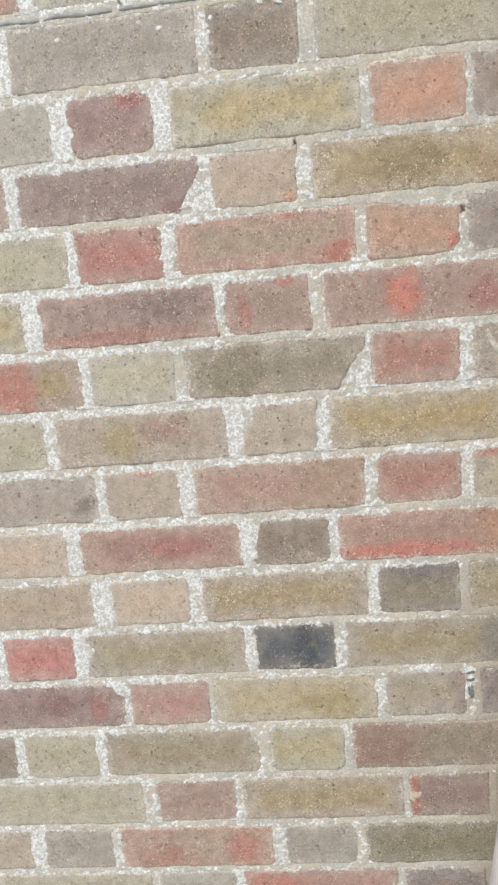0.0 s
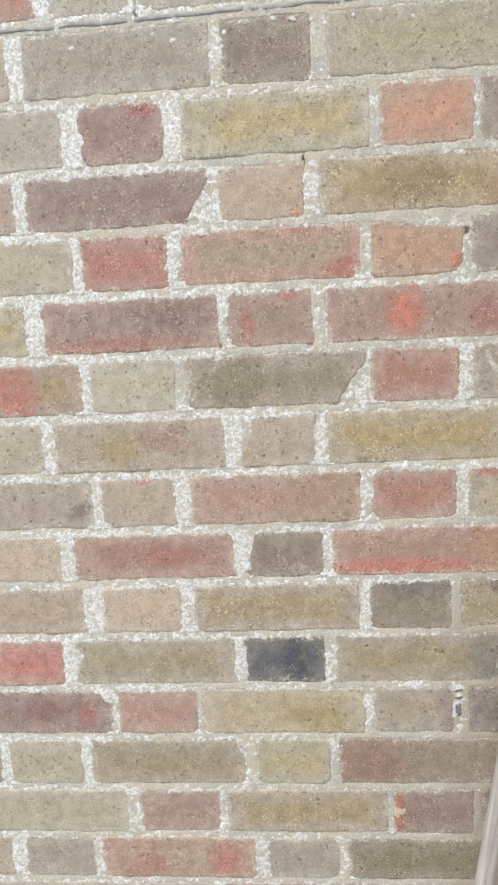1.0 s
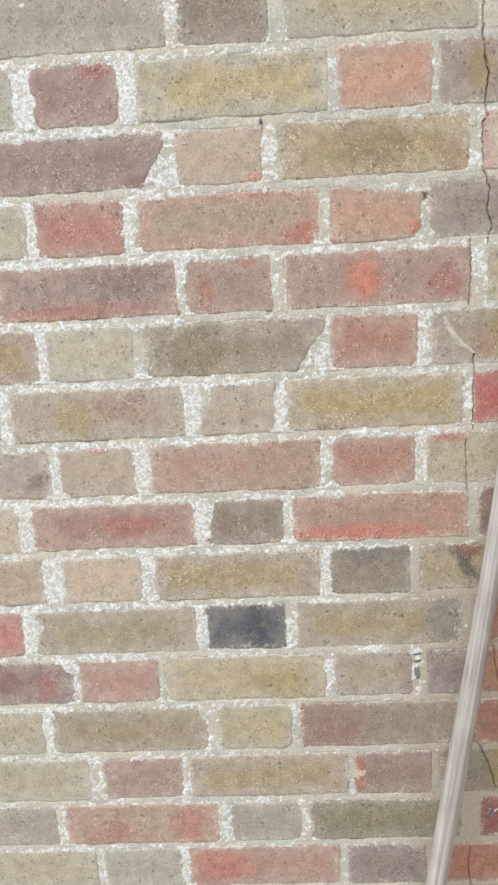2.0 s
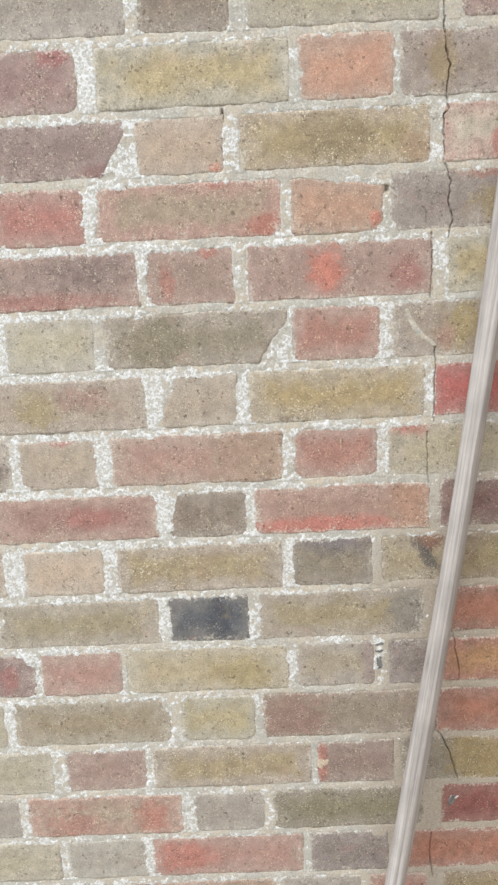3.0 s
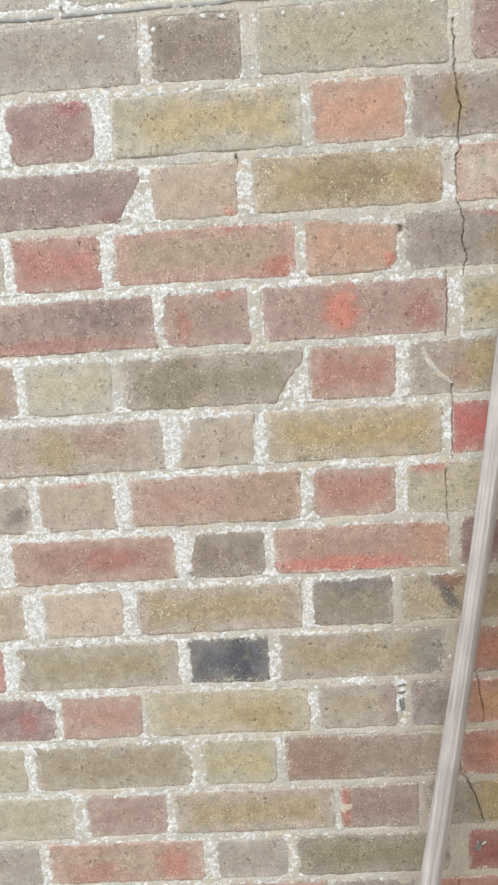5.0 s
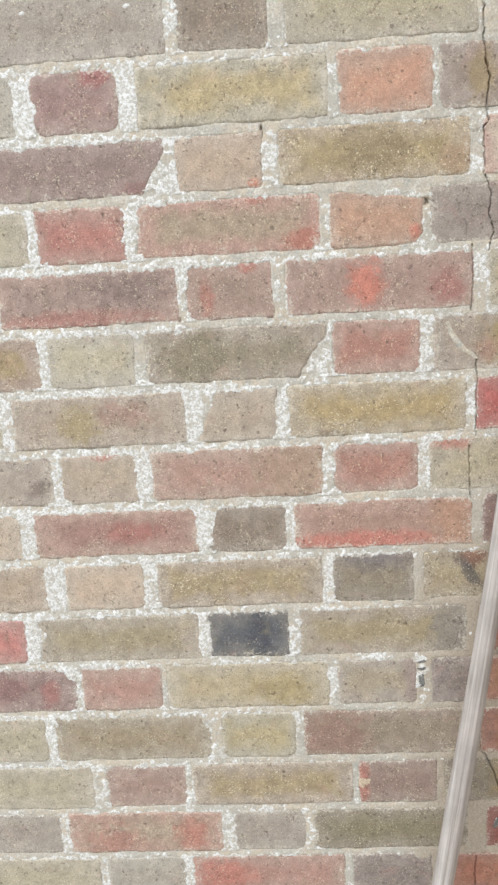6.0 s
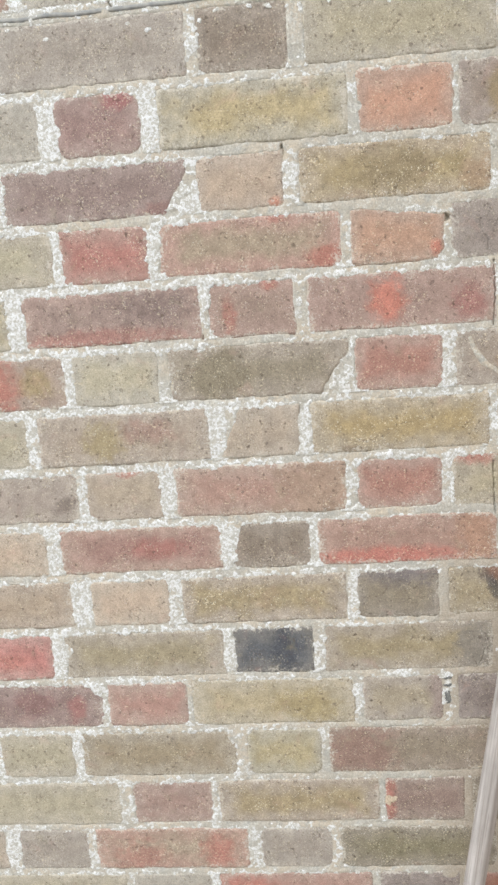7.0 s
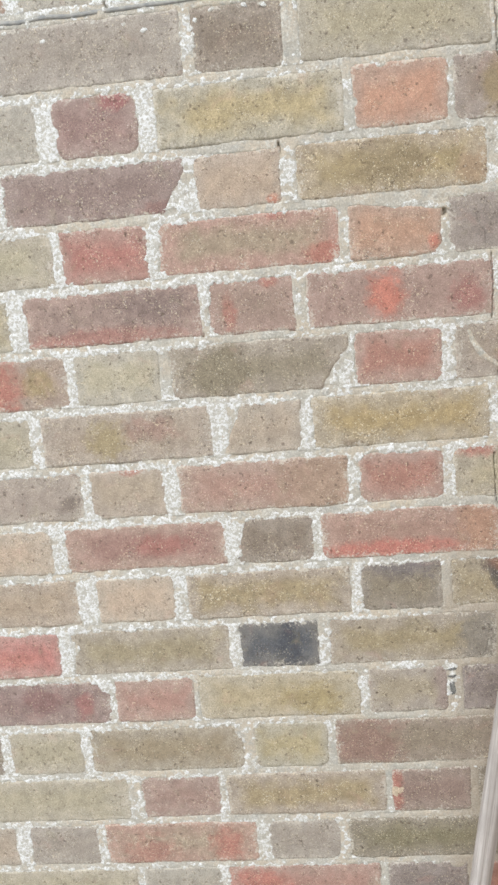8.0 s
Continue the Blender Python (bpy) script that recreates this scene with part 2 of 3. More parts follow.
    "grey": clay("grey_clay", (152, 140, 127), (158, 147, 136)),
    "greyyellow": clay("grey_yellow_clay", (166, 152, 122), (158, 142, 122)),
    "greysplit": clay("grey_split_clay", (128, 116, 102), (128, 114, 100), (150, 126, 84), (0.52, 0.5, 0.22, 0.9), 0.5, 0.24),
    "yellow": clay("yellow_clay", (169, 144, 97), (160, 147, 126), None, (0.5, 0.5, 0.2, 0.3), 0.7),
    "greenyellow": clay("green_yellow_clay", (166, 145, 101), (158, 146, 124), None, (0.5, 0.5, 0.2, 0.3), 0.5),
    "paleyellow": clay("pale_yellow_clay", (172, 149, 110), (166, 148, 122), (158, 136, 92), (0.72, 0.4, 0.18, 0.35)),
    "yellowtan": clay("yellow_tan_clay", (162, 147, 119), (162, 147, 126)),
    "tanyellow": clay("tan_yellow_clay", (152, 128, 110), (154, 132, 118), (154, 133, 94), (0.38, 0.45, 0.12, 0.4), 0.5, HAZE, 1.0, (152, 116, 104), (0.64, 0.6, 0.14, 0.25)),
    "olivetan": clay("olive_tan_clay", (158, 142, 112), (150, 136, 118)),
    "ochre": clay("ochre_clay", (158, 127, 76), (156, 134, 108), (124, 104, 84), (0.22, 0.06, 0.07, 0.10), 0.6, HAZE, 1.5),
    "darkochre": clay("dark_ochre_clay", (154, 127, 80), (158, 132, 104), (134, 113, 82), (0.5, 0.5, 0.24, 0.4), 0.6, HAZE, 1.5, (158, 126, 98), (0.92, 0.3, 0.08, 0.3)),
    "olive": clay("olive_clay", (145, 120, 80), (150, 128, 112), None, (0.5, 0.5, 0.2, 0.3), 0.6, HAZE, 1.4),
    "olivegrey": clay("olive_grey_clay", (140, 121, 88), (148, 130, 114)),
}


def mortar_material(name="old_lime_mortar", tint=(1.0, 1.0, 1.0)):
    m = Nodes(name, 0.95, 0.15)
    big, mid, fine = m.noise(13, 4.0), m.noise(85, 4.0, 0.65), m.noise(460, 3.0, 0.75)
    x, _, z = m.split(m.tc.outputs["Object"])

    def shade(*c):
        return lin([v * k for v, k in zip(c, tint)])

    colour = m.mix(m.ramp(big, 0.38, 0.62), shade(188, 185, 174), shade(199, 189, 171))
    colour = m.mix(m.ramp(mid, 0.46, 0.70), colour, shade(178, 177, 169))
    crowd = m.maths("MULTIPLY", m.maths("SUBTRACT", m.noise(40, 3.0), 0.5), 0.6)
    flakes = m.ramp(m.maths("ADD", m.noise(330, 3.0, 0.7), crowd), 0.53, 0.61)
    colour = m.mix(m.maths("MULTIPLY", flakes, 0.75), colour, shade(214, 213, 204))
    # buff mortar past the crack, darkened to paint in the dimmer lower right
    wave = m.maths("MULTIPLY", m.maths("SUBTRACT", m.noise(9, 3.0), 0.5), 0.12)
    buff_dim = m.maths("MULTIPLY", m.ramp(m.maths("ADD", x, wave), 0.15, 0.27), m.ramp(m.maths("ADD", z, wave), 1.18, 0.98))
    colour = m.mix(m.maths("MULTIPLY", buff_dim, 0.85), colour, shade(174, 163, 147))
    colour = m.mix(1.0, colour, m.ramp(fine, 0.3, 0.7, 0.80, 1.16), "MULTIPLY")
    return m.finish(colour, m.maths("ADD", fine, m.maths("MULTIPLY", flakes, 0.5)), 0.45, 0.0015)


def lime_material():
    """Crumbling whitewash: flakes a few millimetres across, each its own white, with grey grit between."""
    m = Nodes("white_lime_crust", 0.95, 0.15)
    mid, fine = m.noise(120, 4.0, 0.65), m.noise(520, 3.0, 0.75)
    _, flake = m.cells(400)
    _, grain = m.cells(900)
    bright = m.maths("ADD", m.maths("MULTIPLY", m.split(flake)[0], 0.6), m.maths("MULTIPLY", m.split(grain)[0], 0.4))
    colour = m.mix(m.ramp(bright, 0.36, 0.66), lin((194, 192, 182)), lin((235, 237, 236)))
    colour = m.mix(m.maths("MULTIPLY", m.ramp(mid, 0.52, 0.66), 0.55), colour, lin((200, 196, 184)))
    colour = m.mix(m.maths("MULTIPLY", m.ramp(fine, 0.57, 0.68), 0.5), colour, lin((158, 157, 149)))
    return m.finish(colour, m.maths("ADD", m.maths("MULTIPLY", fine, 0.6), bright), 0.5, 0.0015)


def slate_material():
    m = Nodes("grey_slate_course", 0.8, 0.3)
    colour = m.mix(m.ramp(m.noise(60, 4.0), 0.35, 0.65), lin((142, 144, 142)), lin((172, 171, 164)))
    return m.finish(colour, m.noise(300, 4.0), 0.6, 0.002)


def soot_material():
    m = Nodes("sooty_filler", 0.9, 0.2)
    colour = m.mix(m.ramp(m.noise(200, 3.0), 0.35, 0.65), lin((98, 100, 98)), lin((136, 136, 132)))
    return m.finish(colour, m.noise(500, 3.0), 0.6, 0.001)


def pole_material():
    m = Nodes("weathered_grey_wood", 0.9, 0.15)
    mp = m.n.new("ShaderNodeMapping")
    mp.inputs["Scale"].default_value = (1.0, 1.0, 0.006)
    m.l.new(m.tc.outputs["Object"], mp.inputs["Vector"])
    grain, streak = m.noise(800, 3.0, 0.6, mp.outputs["Vector"]), m.noise(300, 2.0, 0.5, mp.outputs["Vector"])
    colour = m.mix(m.ramp(streak, 0.35, 0.66), lin((170, 164, 158)), lin((192, 187, 182)))
    colour = m.mix(m.maths("MULTIPLY", m.ramp(grain, 0.54, 0.68), 0.5), colour, lin((128, 119, 111)))
    colour = m.mix(1.0, colour, m.ramp(m.noise(14, 4.0), 0.3, 0.7, 0.86, 1.1), "MULTIPLY")
    return m.finish(colour, m.maths("ADD", grain, streak), 0.5, 0.0012)


def ground_material():
    m = Nodes("worn_concrete", 0.9, 0.25)
    colour = m.mix(m.ramp(m.noise(1.2, 5.0), 0.35, 0.65), lin((138, 134, 126)), lin((164, 158, 148)))
    colour = m.mix(1.0, colour, m.ramp(m.noise(160, 4.0), 0.3, 0.7, 0.8, 1.15), "MULTIPLY")
    return m.finish(colour, m.noise(160, 4.0), 0.5, 0.004)


def filler_material():
    m = Nodes("mixed_stock_brick", 0.9, 0.25)
    geo = m.n.new("ShaderNodeNewGeometry")
    pick = geo.outputs["Random Per Island"]
    # each stock colour carries the same painted haze
    colour = m.mix(m.ramp(pick, 0.30, 0.34), lin((150, 134, 102), 1.0, 0.36), lin((150, 104, 90), 1.0, 0.36))
    colour = m.mix(m.ramp(pick, 0.58, 0.62), colour, lin((136, 118, 96), 1.0, 0.36))
    colour = m.mix(m.ramp(pick, 0.80, 0.84), colour, lin((124, 96, 88), 1.0, 0.36))
    colour = m.mix(1.0, colour, m.ramp(m.noise(60, 5.0), 0.3, 0.7, 0.8, 1.18), "MULTIPLY")
    colour = m.mix(1.0, colour, m.ramp(m.noise(600, 3.0), 0.3, 0.7, 0.8, 1.18), "MULTIPLY")
    return m.finish(colour, m.noise(400, 3.0), 0.5, 0.0015)


MORTAR, CREAM, LIME, SLATE, POLE = mortar_material(), mortar_material("cream_mortar", (1.07, 1.0, 0.93)), lime_material(), slate_material(), pole_material()
GROUND, FILLER, SOOT = ground_material(), filler_material(), soot_material()


# ---------------------------------------------------------------- relief: noise, cracks, brick outlines
def lattice(x, z, size, seed):
    """Smooth value noise from -1 to 1 on arrays, with lumps of the given size in metres."""
    u, v = x / size, z / size
    i, j = np.floor(u).astype(np.int64), np.floor(v).astype(np.int64)
    a, b = u - i, v - j
    a, b = a * a * (3 - 2 * a), b * b * (3 - 2 * b)

    def corner(p, q):
        h = (p * 374761393 + q * 668265263 + seed * 1442695041) & 0x7FFFFFFF
        h = ((h ^ (h >> 13)) * 1274126177) & 0x7FFFFFFF
        return ((h ^ (h >> 16)) & 0xFFFF) / 32767.5 - 1.0

    low = corner(i, j) * (1 - a) + corner(i + 1, j) * a
    high = corner(i, j + 1) * (1 - a) + corner(i + 1, j + 1) * a
    return low * (1 - b) + high * b


def rough(x, z, size, seed, octaves=3):
    total, gain = 0.0, 1.0
    for k in range(octaves):
        total = total + gain * lattice(x, z, size / 2 ** k, seed + 17 * k)
        gain *= 0.55
    return total / 1.6


# settlement cracks down the wall: (half width, points)
CRACKS = [
    (0.0011, [(0.294, 1.70), (0.295, 1.648), (0.297, 1.624), (0.302, 1.607), (0.298, 1.577), (0.300, 1.562)]),
    (0.0010, [(0.300, 1.562), (0.295, 1.555), (0.296, 1.504), (0.304, 1.485), (0.302, 1.460), (0.306, 1.438), (0.301, 1.419)]),
    (0.0008, [(0.282, 1.426), (0.283, 1.384), (0.282, 1.350)]),
    (0.0010, [(0.286, 1.298), (0.288, 1.268), (0.287, 1.196)]),
    (0.0009, [(0.278, 1.184), (0.279, 1.160), (0.278, 1.138), (0.281, 1.117)]),
    (0.0002, [(0.267, 0.955), (0.266, 0.934), (0.260, 0.914)]),
    (0.0009, [(0.316, 0.903), (0.318, 0.873), (0.323, 0.856), (0.323, 0.832)]),
    (0.0011, [(0.295, 0.821), (0.292, 0.788), (0.293, 0.757), (0.300, 0.749), (0.314, 0.716), (0.319, 0.693), (0.324, 0.674)]),
    (0.0012, [(0.288, 0.588), (0.286, 0.567), (0.287, 0.538), (0.290, 0.512)]),
    (0.0002, [(0.264, 1.478), (0.268, 1.466), (0.275, 1.449), (0.276, 1.436)]),
    (0.0010, [(-0.137, 1.80), (-0.137, 1.735)]),
]


def crack_depth(x, z, cell):
    """How far the cracks cut into the wall at the points given."""
    wobble = 0.0012 * lattice(x, z, 0.006, 91)
    deep = np.zeros_like(x)
    for half, points in CRACKS:
        cut, half = 10.0 * half, max(0.5 * half, 0.42 * cell)
        for (ax, az_), (bx, bz) in zip(points, points[1:]):
            dx, dz = bx - ax, bz - az_
            s = np.clip(((x - ax) * dx + (z - az_) * dz) / (dx * dx + dz * dz), 0, 1)
            far = np.hypot(x + wobble - ax - s * dx, z - az_ - s * dz)
            deep = np.maximum(deep, cut * np.clip(1.4 - far / half, 0, 1))
    return deep


def cracked(x0, x1, z0, z1):
    return any(x0 < px < x1 and z0 < pz < z1 for _, points in CRACKS for px, pz in points)


def mesh_object(name, verts, faces, material, parent=None, smooth=True):
    me = bpy.data.meshes.new(name)
    me.from_pydata(verts, [], faces)
    me.materials.append(material)
    if smooth:
        me.polygons.foreach_set("use_smooth", [True] * len(me.polygons))
    me.update()
    ob = new(name, me)
    ob.parent = parent
    return ob


def grid_faces(nx, nz, keep=None):
    i, j = np.meshgrid(np.arange(nx - 1), np.arange(nz - 1), indexing="ij")
    a = (i * nz + j)
    quads = np.stack([a, a + nz, a + nz + 1, a + 1], -1).reshape(-1, 4)
    if keep is not None:
        quads = quads[keep.reshape(-1)]
    return quads


# ---------------------------------------------------------------- ground
ground = mesh_object("ground", [(-60, -60, 0), (60, -60, 0), (60, 60, 0), (-60, 60, 0)], [(0, 1, 2, 3)], GROUND)
tagged(ground, "worn grey concrete ground in front of the wall", "ground", kind="structure")

# ---------------------------------------------------------------- wall: core, then the courses
WALL_LEFT, WALL_RIGHT, WALL_TOP, WALL_BACK = -1.2, 0.64, 2.11, 0.22


def box(x0, x1, y0, y1, z0, z1):
    v = [(x, y, z) for x in (x0, x1) for y in (y0, y1) for z in (z0, z1)]
    return v, [(0, 1, 3, 2), (4, 6, 7, 5), (0, 4, 5, 1), (2, 3, 7, 6), (0, 2, 6, 4), (1, 5, 7, 3)]


wall = mesh_object("wall_front", *box(WALL_LEFT, WALL_RIGHT, 0.012, WALL_BACK, 0.0, WALL_TOP), MORTAR, smooth=False)
tagged(wall, "old mixed red and yellow stock brick wall with white lime mortar", "brick wall", kind="structure")

# unseen wall, added to block sky light and dim the right side
corner = mesh_object("added_shade_wall", *box(0.646, 0.86, -2.2, WALL_BACK, 0.0, WALL_TOP), MORTAR, smooth=False)
tagged(corner, "unseen added brick wall that shades the right side", "brick wall", kind="structure")

BRICKS = []  # x0, x1, z0, z1, tone, cut corner
SPANS = []   # z0, z1, left end, right end


def course(bottom, top, bricks):
    """One course between two bed joints; each brick: left end, right end, clay and, where it is broken, a cut (x, z, nx, nz), or the radius of its worn corners."""
    for x0, x1, tone, *cut in bricks:
        bed = 0.0030 + 0.0014 * random.random()
        head = 0.0030 + 0.0014 * random.random()
        BRICKS.append((x0 - 0.0031, x1 + 0.0031, bottom + bed, top - head, tone, cut[0] if cut else None))
    SPANS.append((bottom, top, bricks[0][0] - 0.012, bricks[-1][1] + 0.012))


course(1.7370, 1.8130, [(-0.380, -0.255, "red"), (-0.239, -0.141, "grey"), (-0.133, -0.003, "grey"), (0.015, 0.118, "tan")])
course(1.6504, 1.7310, [(-0.405, -0.294, "tan"), (-0.275, -0.058, "brown"), (-0.042, 0.058, "dkbrown"), (0.079, 0.287, "olivetan"), (0.315, 0.475, "purplered")])
course(1.5726, 1.6504, [(-0.354, -0.238, "grey"), (-0.217, -0.118, "plum", 0.018), (-0.093, 0.121, "yellow"), (0.135, 0.238, "orange", 0.008), (0.248, 0.361, "umber")])
course(1.5001, 1.5726, [(-0.407, -0.306, "pink"), (-0.290, -0.070, "dkplum", (-0.0875, 1.520, 0.84, -0.54)), (-0.055, 0.043, "buff"), (0.064, 0.279, "darkochre", 0.009), (0.296, 0.401, "pale")])
course(1.4259, 1.5001, [(-0.469, -0.241, "greyyellow"), (-0.228, -0.123, "deepred"), (-0.108, 0.106, "redolive", 0.011), (0.120, 0.225, "orangespot", (0.19, 1.4885, 0.13, 0.99)), (0.236, 0.436, "umberdusk")])
course(1.3507, 1.4259, [(-0.414, -0.306, "yellow"), (-0.286, -0.067, "duskred"), (-0.055, 0.047, "redbrown"), (0.066, 0.282, "redpatch"), (0.304, 0.400, "yellow")])
course(1.2746, 1.3507, [(-0.477, -0.243, "redtan"), (-0.232, -0.127, "cream"), (-0.110, 0.108, "oldolive", (0.0945, 1.308, 0.80, -0.60)), (0.118, 0.220, "red", 0.010), (0.238, 0.433, "brownyellow")])
course(1.1991, 1.2746, [(-0.413, -0.303, "yellowtan"), (-0.286, -0.069, "tanyellow"), (-0.058, 0.043, "tan", (-0.0435, 1.237, -0.94, 0.34)), (0.061, 0.273, "ochre"), (0.289, 0.388, "brightred")])
course(1.1237, 1.1991, [(-0.477, -0.247, "browntan"), (-0.233, -0.137, "tancap"), (-0.117, 0.097, "rose"), (0.113, 0.215, "red", 0.015), (0.231, 0.422, "yellowcap")])
course(1.0511, 1.1237, [(-0.504, -0.298, "peach"), (-0.277, -0.066, "maroon"), (-0.052, 0.048, "dkbrown", (-0.0475, 1.087, -0.97, 0.25)), (0.061, 0.280, "redstripe"), (0.297, 0.392, "bareplum")])
course(0.9764, 1.0511, [(-0.499, -0.272, "pinktan"), (-0.244, -0.143, "peach", 0.009), (-0.122, 0.090, "olive"), (0.106, 0.207, "slate", 0.008), (0.223, 0.304, "stain"), (0.317, 0.492, "bareochre")])
course(0.9016, 0.9764, [(-0.404, -0.309, "crimson", 0.011), (-0.289, -0.075, "olivegrey"), (-0.059, 0.043, "black"), (0.061, 0.273, "tailolive"), (0.293, 0.489, "redorange")])
course(0.8268, 0.9016, [(-0.481, -0.249, "maroondusk", (-0.2585, 0.886, 0.7, 0.71)), (-0.238, -0.132, "rosered"), (-0.122, 0.092, "paleyellow"), (0.108, 0.208, "tanbrown", 0.008), (0.231, 0.286, "greyumber"), (0.300, 0.485, "orangered")])
course(0.7494, 0.8268, [(-0.516, -0.416, "dkbrown"), (-0.400, -0.298, "yellowtan", 0.012), (-0.284, -0.071, "umberolive"), (-0.053, 0.044, "greenyellow", 0.014), (0.059, 0.275, "redheadolive"), (0.295, 0.489, "redorange")])
course(0.6733, 0.7494, [(-0.477, -0.242, "yellowtan"), (-0.220, -0.111, "rosebrown"), (-0.098, 0.119, "olive"), (0.131, 0.233, "rosechip"), (0.247, 0.450, "greysplit")])
course(0.5993, 0.6733, [(-0.530, -0.417, "tan"), (-0.395, -0.296, "brown"), (-0.281, -0.066, "tanred"), (-0.046, 0.051, "brown", 0.016), (0.066, 0.275, "darkolive", 0.013), (0.304, 0.410, "darkred")])
course(0.5248, 0.5993, [(-0.473, -0.247, "yellowtan"), (-0.233, -0.122, "grey"), (-0.110, 0.103, "crimsonrose"), (0.118, 0.224, "greyumber"), (0.241, 0.448, "redorange")])
course(0.4503, 0.5248, [(-0.397, -0.175, "tan"), (-0.159, 0.061, "rose"), (0.074, 0.185, "brown"), (0.201, 0.281, "red"), (0.308, 0.418, "bareochre")])


# small losses along the arrises, filled with mortar: x, z, radius
NICKS = [(0.2310, 1.4330, 0.0085), (0.1660, 1.6490, 0.0050), (0.1330, 1.6080, 0.0040), (-0.2187, 1.6075, 0.0050), (-0.2354, 1.5672, 0.0045), (-0.2890, 0.9460, 0.0055), (-0.0690, 0.8140, 0.0080), (-0.3233, 0.7472, 0.0045), (0.2120, 0.5950, 0.0095), (0.1850, 0.5960, 0.0050), (-0.1250, 1.1600, 0.0080), (-0.0600, 1.2660, 0.0090)]


def inset(x, z, brick):
    """Distance in from the brick's worn outline."""
    x0, x1, z0, z1, _, cut = brick
    seed = int(1000 * (x0 + 3) + 37 * z0 * 1000) % 9973
    wob = 0.0012 * rough(x, z, 0.012, seed) + 0.0011 * rough(x, z, 0.045, seed + 7, 2)
    ax, azz = np.minimum(x - x0, x1 - x), np.minimum(z - z0, z1 - z)
    right, upper = x > 0.5 * (x0 + x1), z > 0.5 * (z0 + z1)
    turn = (seed + 3 * right + 5 * upper + 4 * (right & upper)) % 11 / 11.0
    r = 0.0035 + 0.011 * turn * turn
    if isinstance(cut, float):
        r = cut
    d = np.where((ax < r) & (azz < r), r - np.hypot(r - ax, r - azz), np.minimum(ax, azz)) + wob
    if isinstance(cut, tuple):
        cx, cz, nx, nz = cut
        d = np.minimum(d, -((x - cx) * nx + (z - cz) * nz) + 2 * wob)
    for px, pz, pr in NICKS:
        if x0 - pr < px < x1 + pr and z0 - pr < pz < z1 + pr:
            d = np.minimum(d, np.hypot(x - px, z - pz) - pr + 2 * wob)
    return d


def brick_mesh(brick):
    x0, x1, z0, z1, tone, cut = brick
    cell = 0.0009 if cracked(x0, x1, z0, z1) else 0.0032
    nx, nz = int((x1 - x0) / cell) + 2, int((z1 - z0) / cell) + 2
    x, z = np.meshgrid(np.linspace(x0, x1, nx), np.linspace(z0, z1, nz), indexing="ij")
    d = inset(x, z, brick)
    seed = int(x0 * 7919 + z0 * 104729) % 1000 + 1000
    face = -0.0006 * lattice(np.array([x0]), np.array([z0]), 0.011, 5)[0]
    round_ = 0.0028
    t = np.clip(1 - d / round_, 0, 1.6)
    y = face + 0.0015 * t * t + 0.0007 * rough(x, z, 0.035, seed) + 0.0004 * rough(x, z, 0.009, seed + 3, 2)
    y = y + crack_depth(x, z, cell)
    front = np.stack([x, y, z], -1).reshape(-1, 3)
    quads = grid_faces(nx, nz)
    rim = [i * nz for i in range(nx)] + [(nx - 1) * nz + j for j in range(1, nz)]
    rim += [i * nz + nz - 1 for i in range(nx - 2, -1, -1)] + [j for j in range(nz - 2, 0, -1)]
    back = front[rim].copy()
    back[:, 1] = 0.04
    n = len(front)
    verts = np.concatenate([front, back]).tolist()
    m = len(rim)
    sides = [(rim[k], n + k, n + (k + 1) % m, rim[(k + 1) % m]) for k in range(m)]
    return verts, quads.tolist() + sides


# mortar bed and the white lime left on it
CELL = 0.0012
gx0, gx1, gz0, gz1 = -0.57, 0.56, 0.425, 1.83
nx, nz = int((gx1 - gx0) / CELL), int((gz1 - gz0) / CELL)
X, Z = np.meshgrid(np.linspace(gx0, gx1, nx), np.linspace(gz0, gz1, nz), indexing="ij")
depth_in = np.full(X.shape, -0.02)   # how far inside a brick each point lies
upright = np.zeros(X.shape)          # 1 in the upright joints
for brick in BRICKS:
    x0, x1, z0, z1 = brick[:4]
    i0, i1 = np.searchsorted(X[:, 0], (x0 - 0.02, x1 + 0.02))
    j0, j1 = np.searchsorted(Z[0], (z0 - 0.02, z1 + 0.02))
    part_ = (slice(i0, i1), slice(j0, j1))
    depth_in[part_] = np.maximum(depth_in[part_], inset(X[part_], Z[part_], brick))
    beside = (Z[part_] > z0) & (Z[part_] < z1) & ((X[part_] < x0) | (X[part_] > x1))
    upright[part_] = np.maximum(upright[part_], beside)
# place across the bed joint: -1 at the lower brick, 1 under the upper one, where the joint is struck back
bed = np.zeros(X.shape)
for bottom in [span[0] for span in SPANS]:
    near = (np.abs(Z - bottom) < 0.010) & (upright < 0.5)
    bed = np.where(near, np.clip((Z - bottom) / 0.0045, -1, 1), bed)
mortar_y = 0.0002 + 0.0005 * np.clip(bed, 0, 1) + 0.0007 * rough(X, Z, 0.012, 301) + 0.0005 * rough(X, Z, 0.06, 311) + 0.0004 * rough(X, Z, 0.0045, 331, 2) + 0.9 * np.clip(depth_in - 0.0012, 0, 1)
HOLES = [(0.045, 1.566, 0.0016, 0.007), (0.229, 1.478, 0.0045, 0.004), (-0.066, 1.358, 0.0014, 0.003)]
hole = np.full(X.shape, 9.0)
for hx, hz, rx, rz in HOLES:
    hole = np.minimum(hole, np.hypot((X - hx) / rx, (Z - hz) / rz))
mortar_y = mortar_y + 0.010 * np.clip(1.8 * (1.25 - hole), 0, 1) + crack_depth(X, Z, CELL)
keep = depth_in[:-1, :-1] < 0.009
idx, inv = np.unique(grid_faces(nx, nz, keep), return_inverse=True)
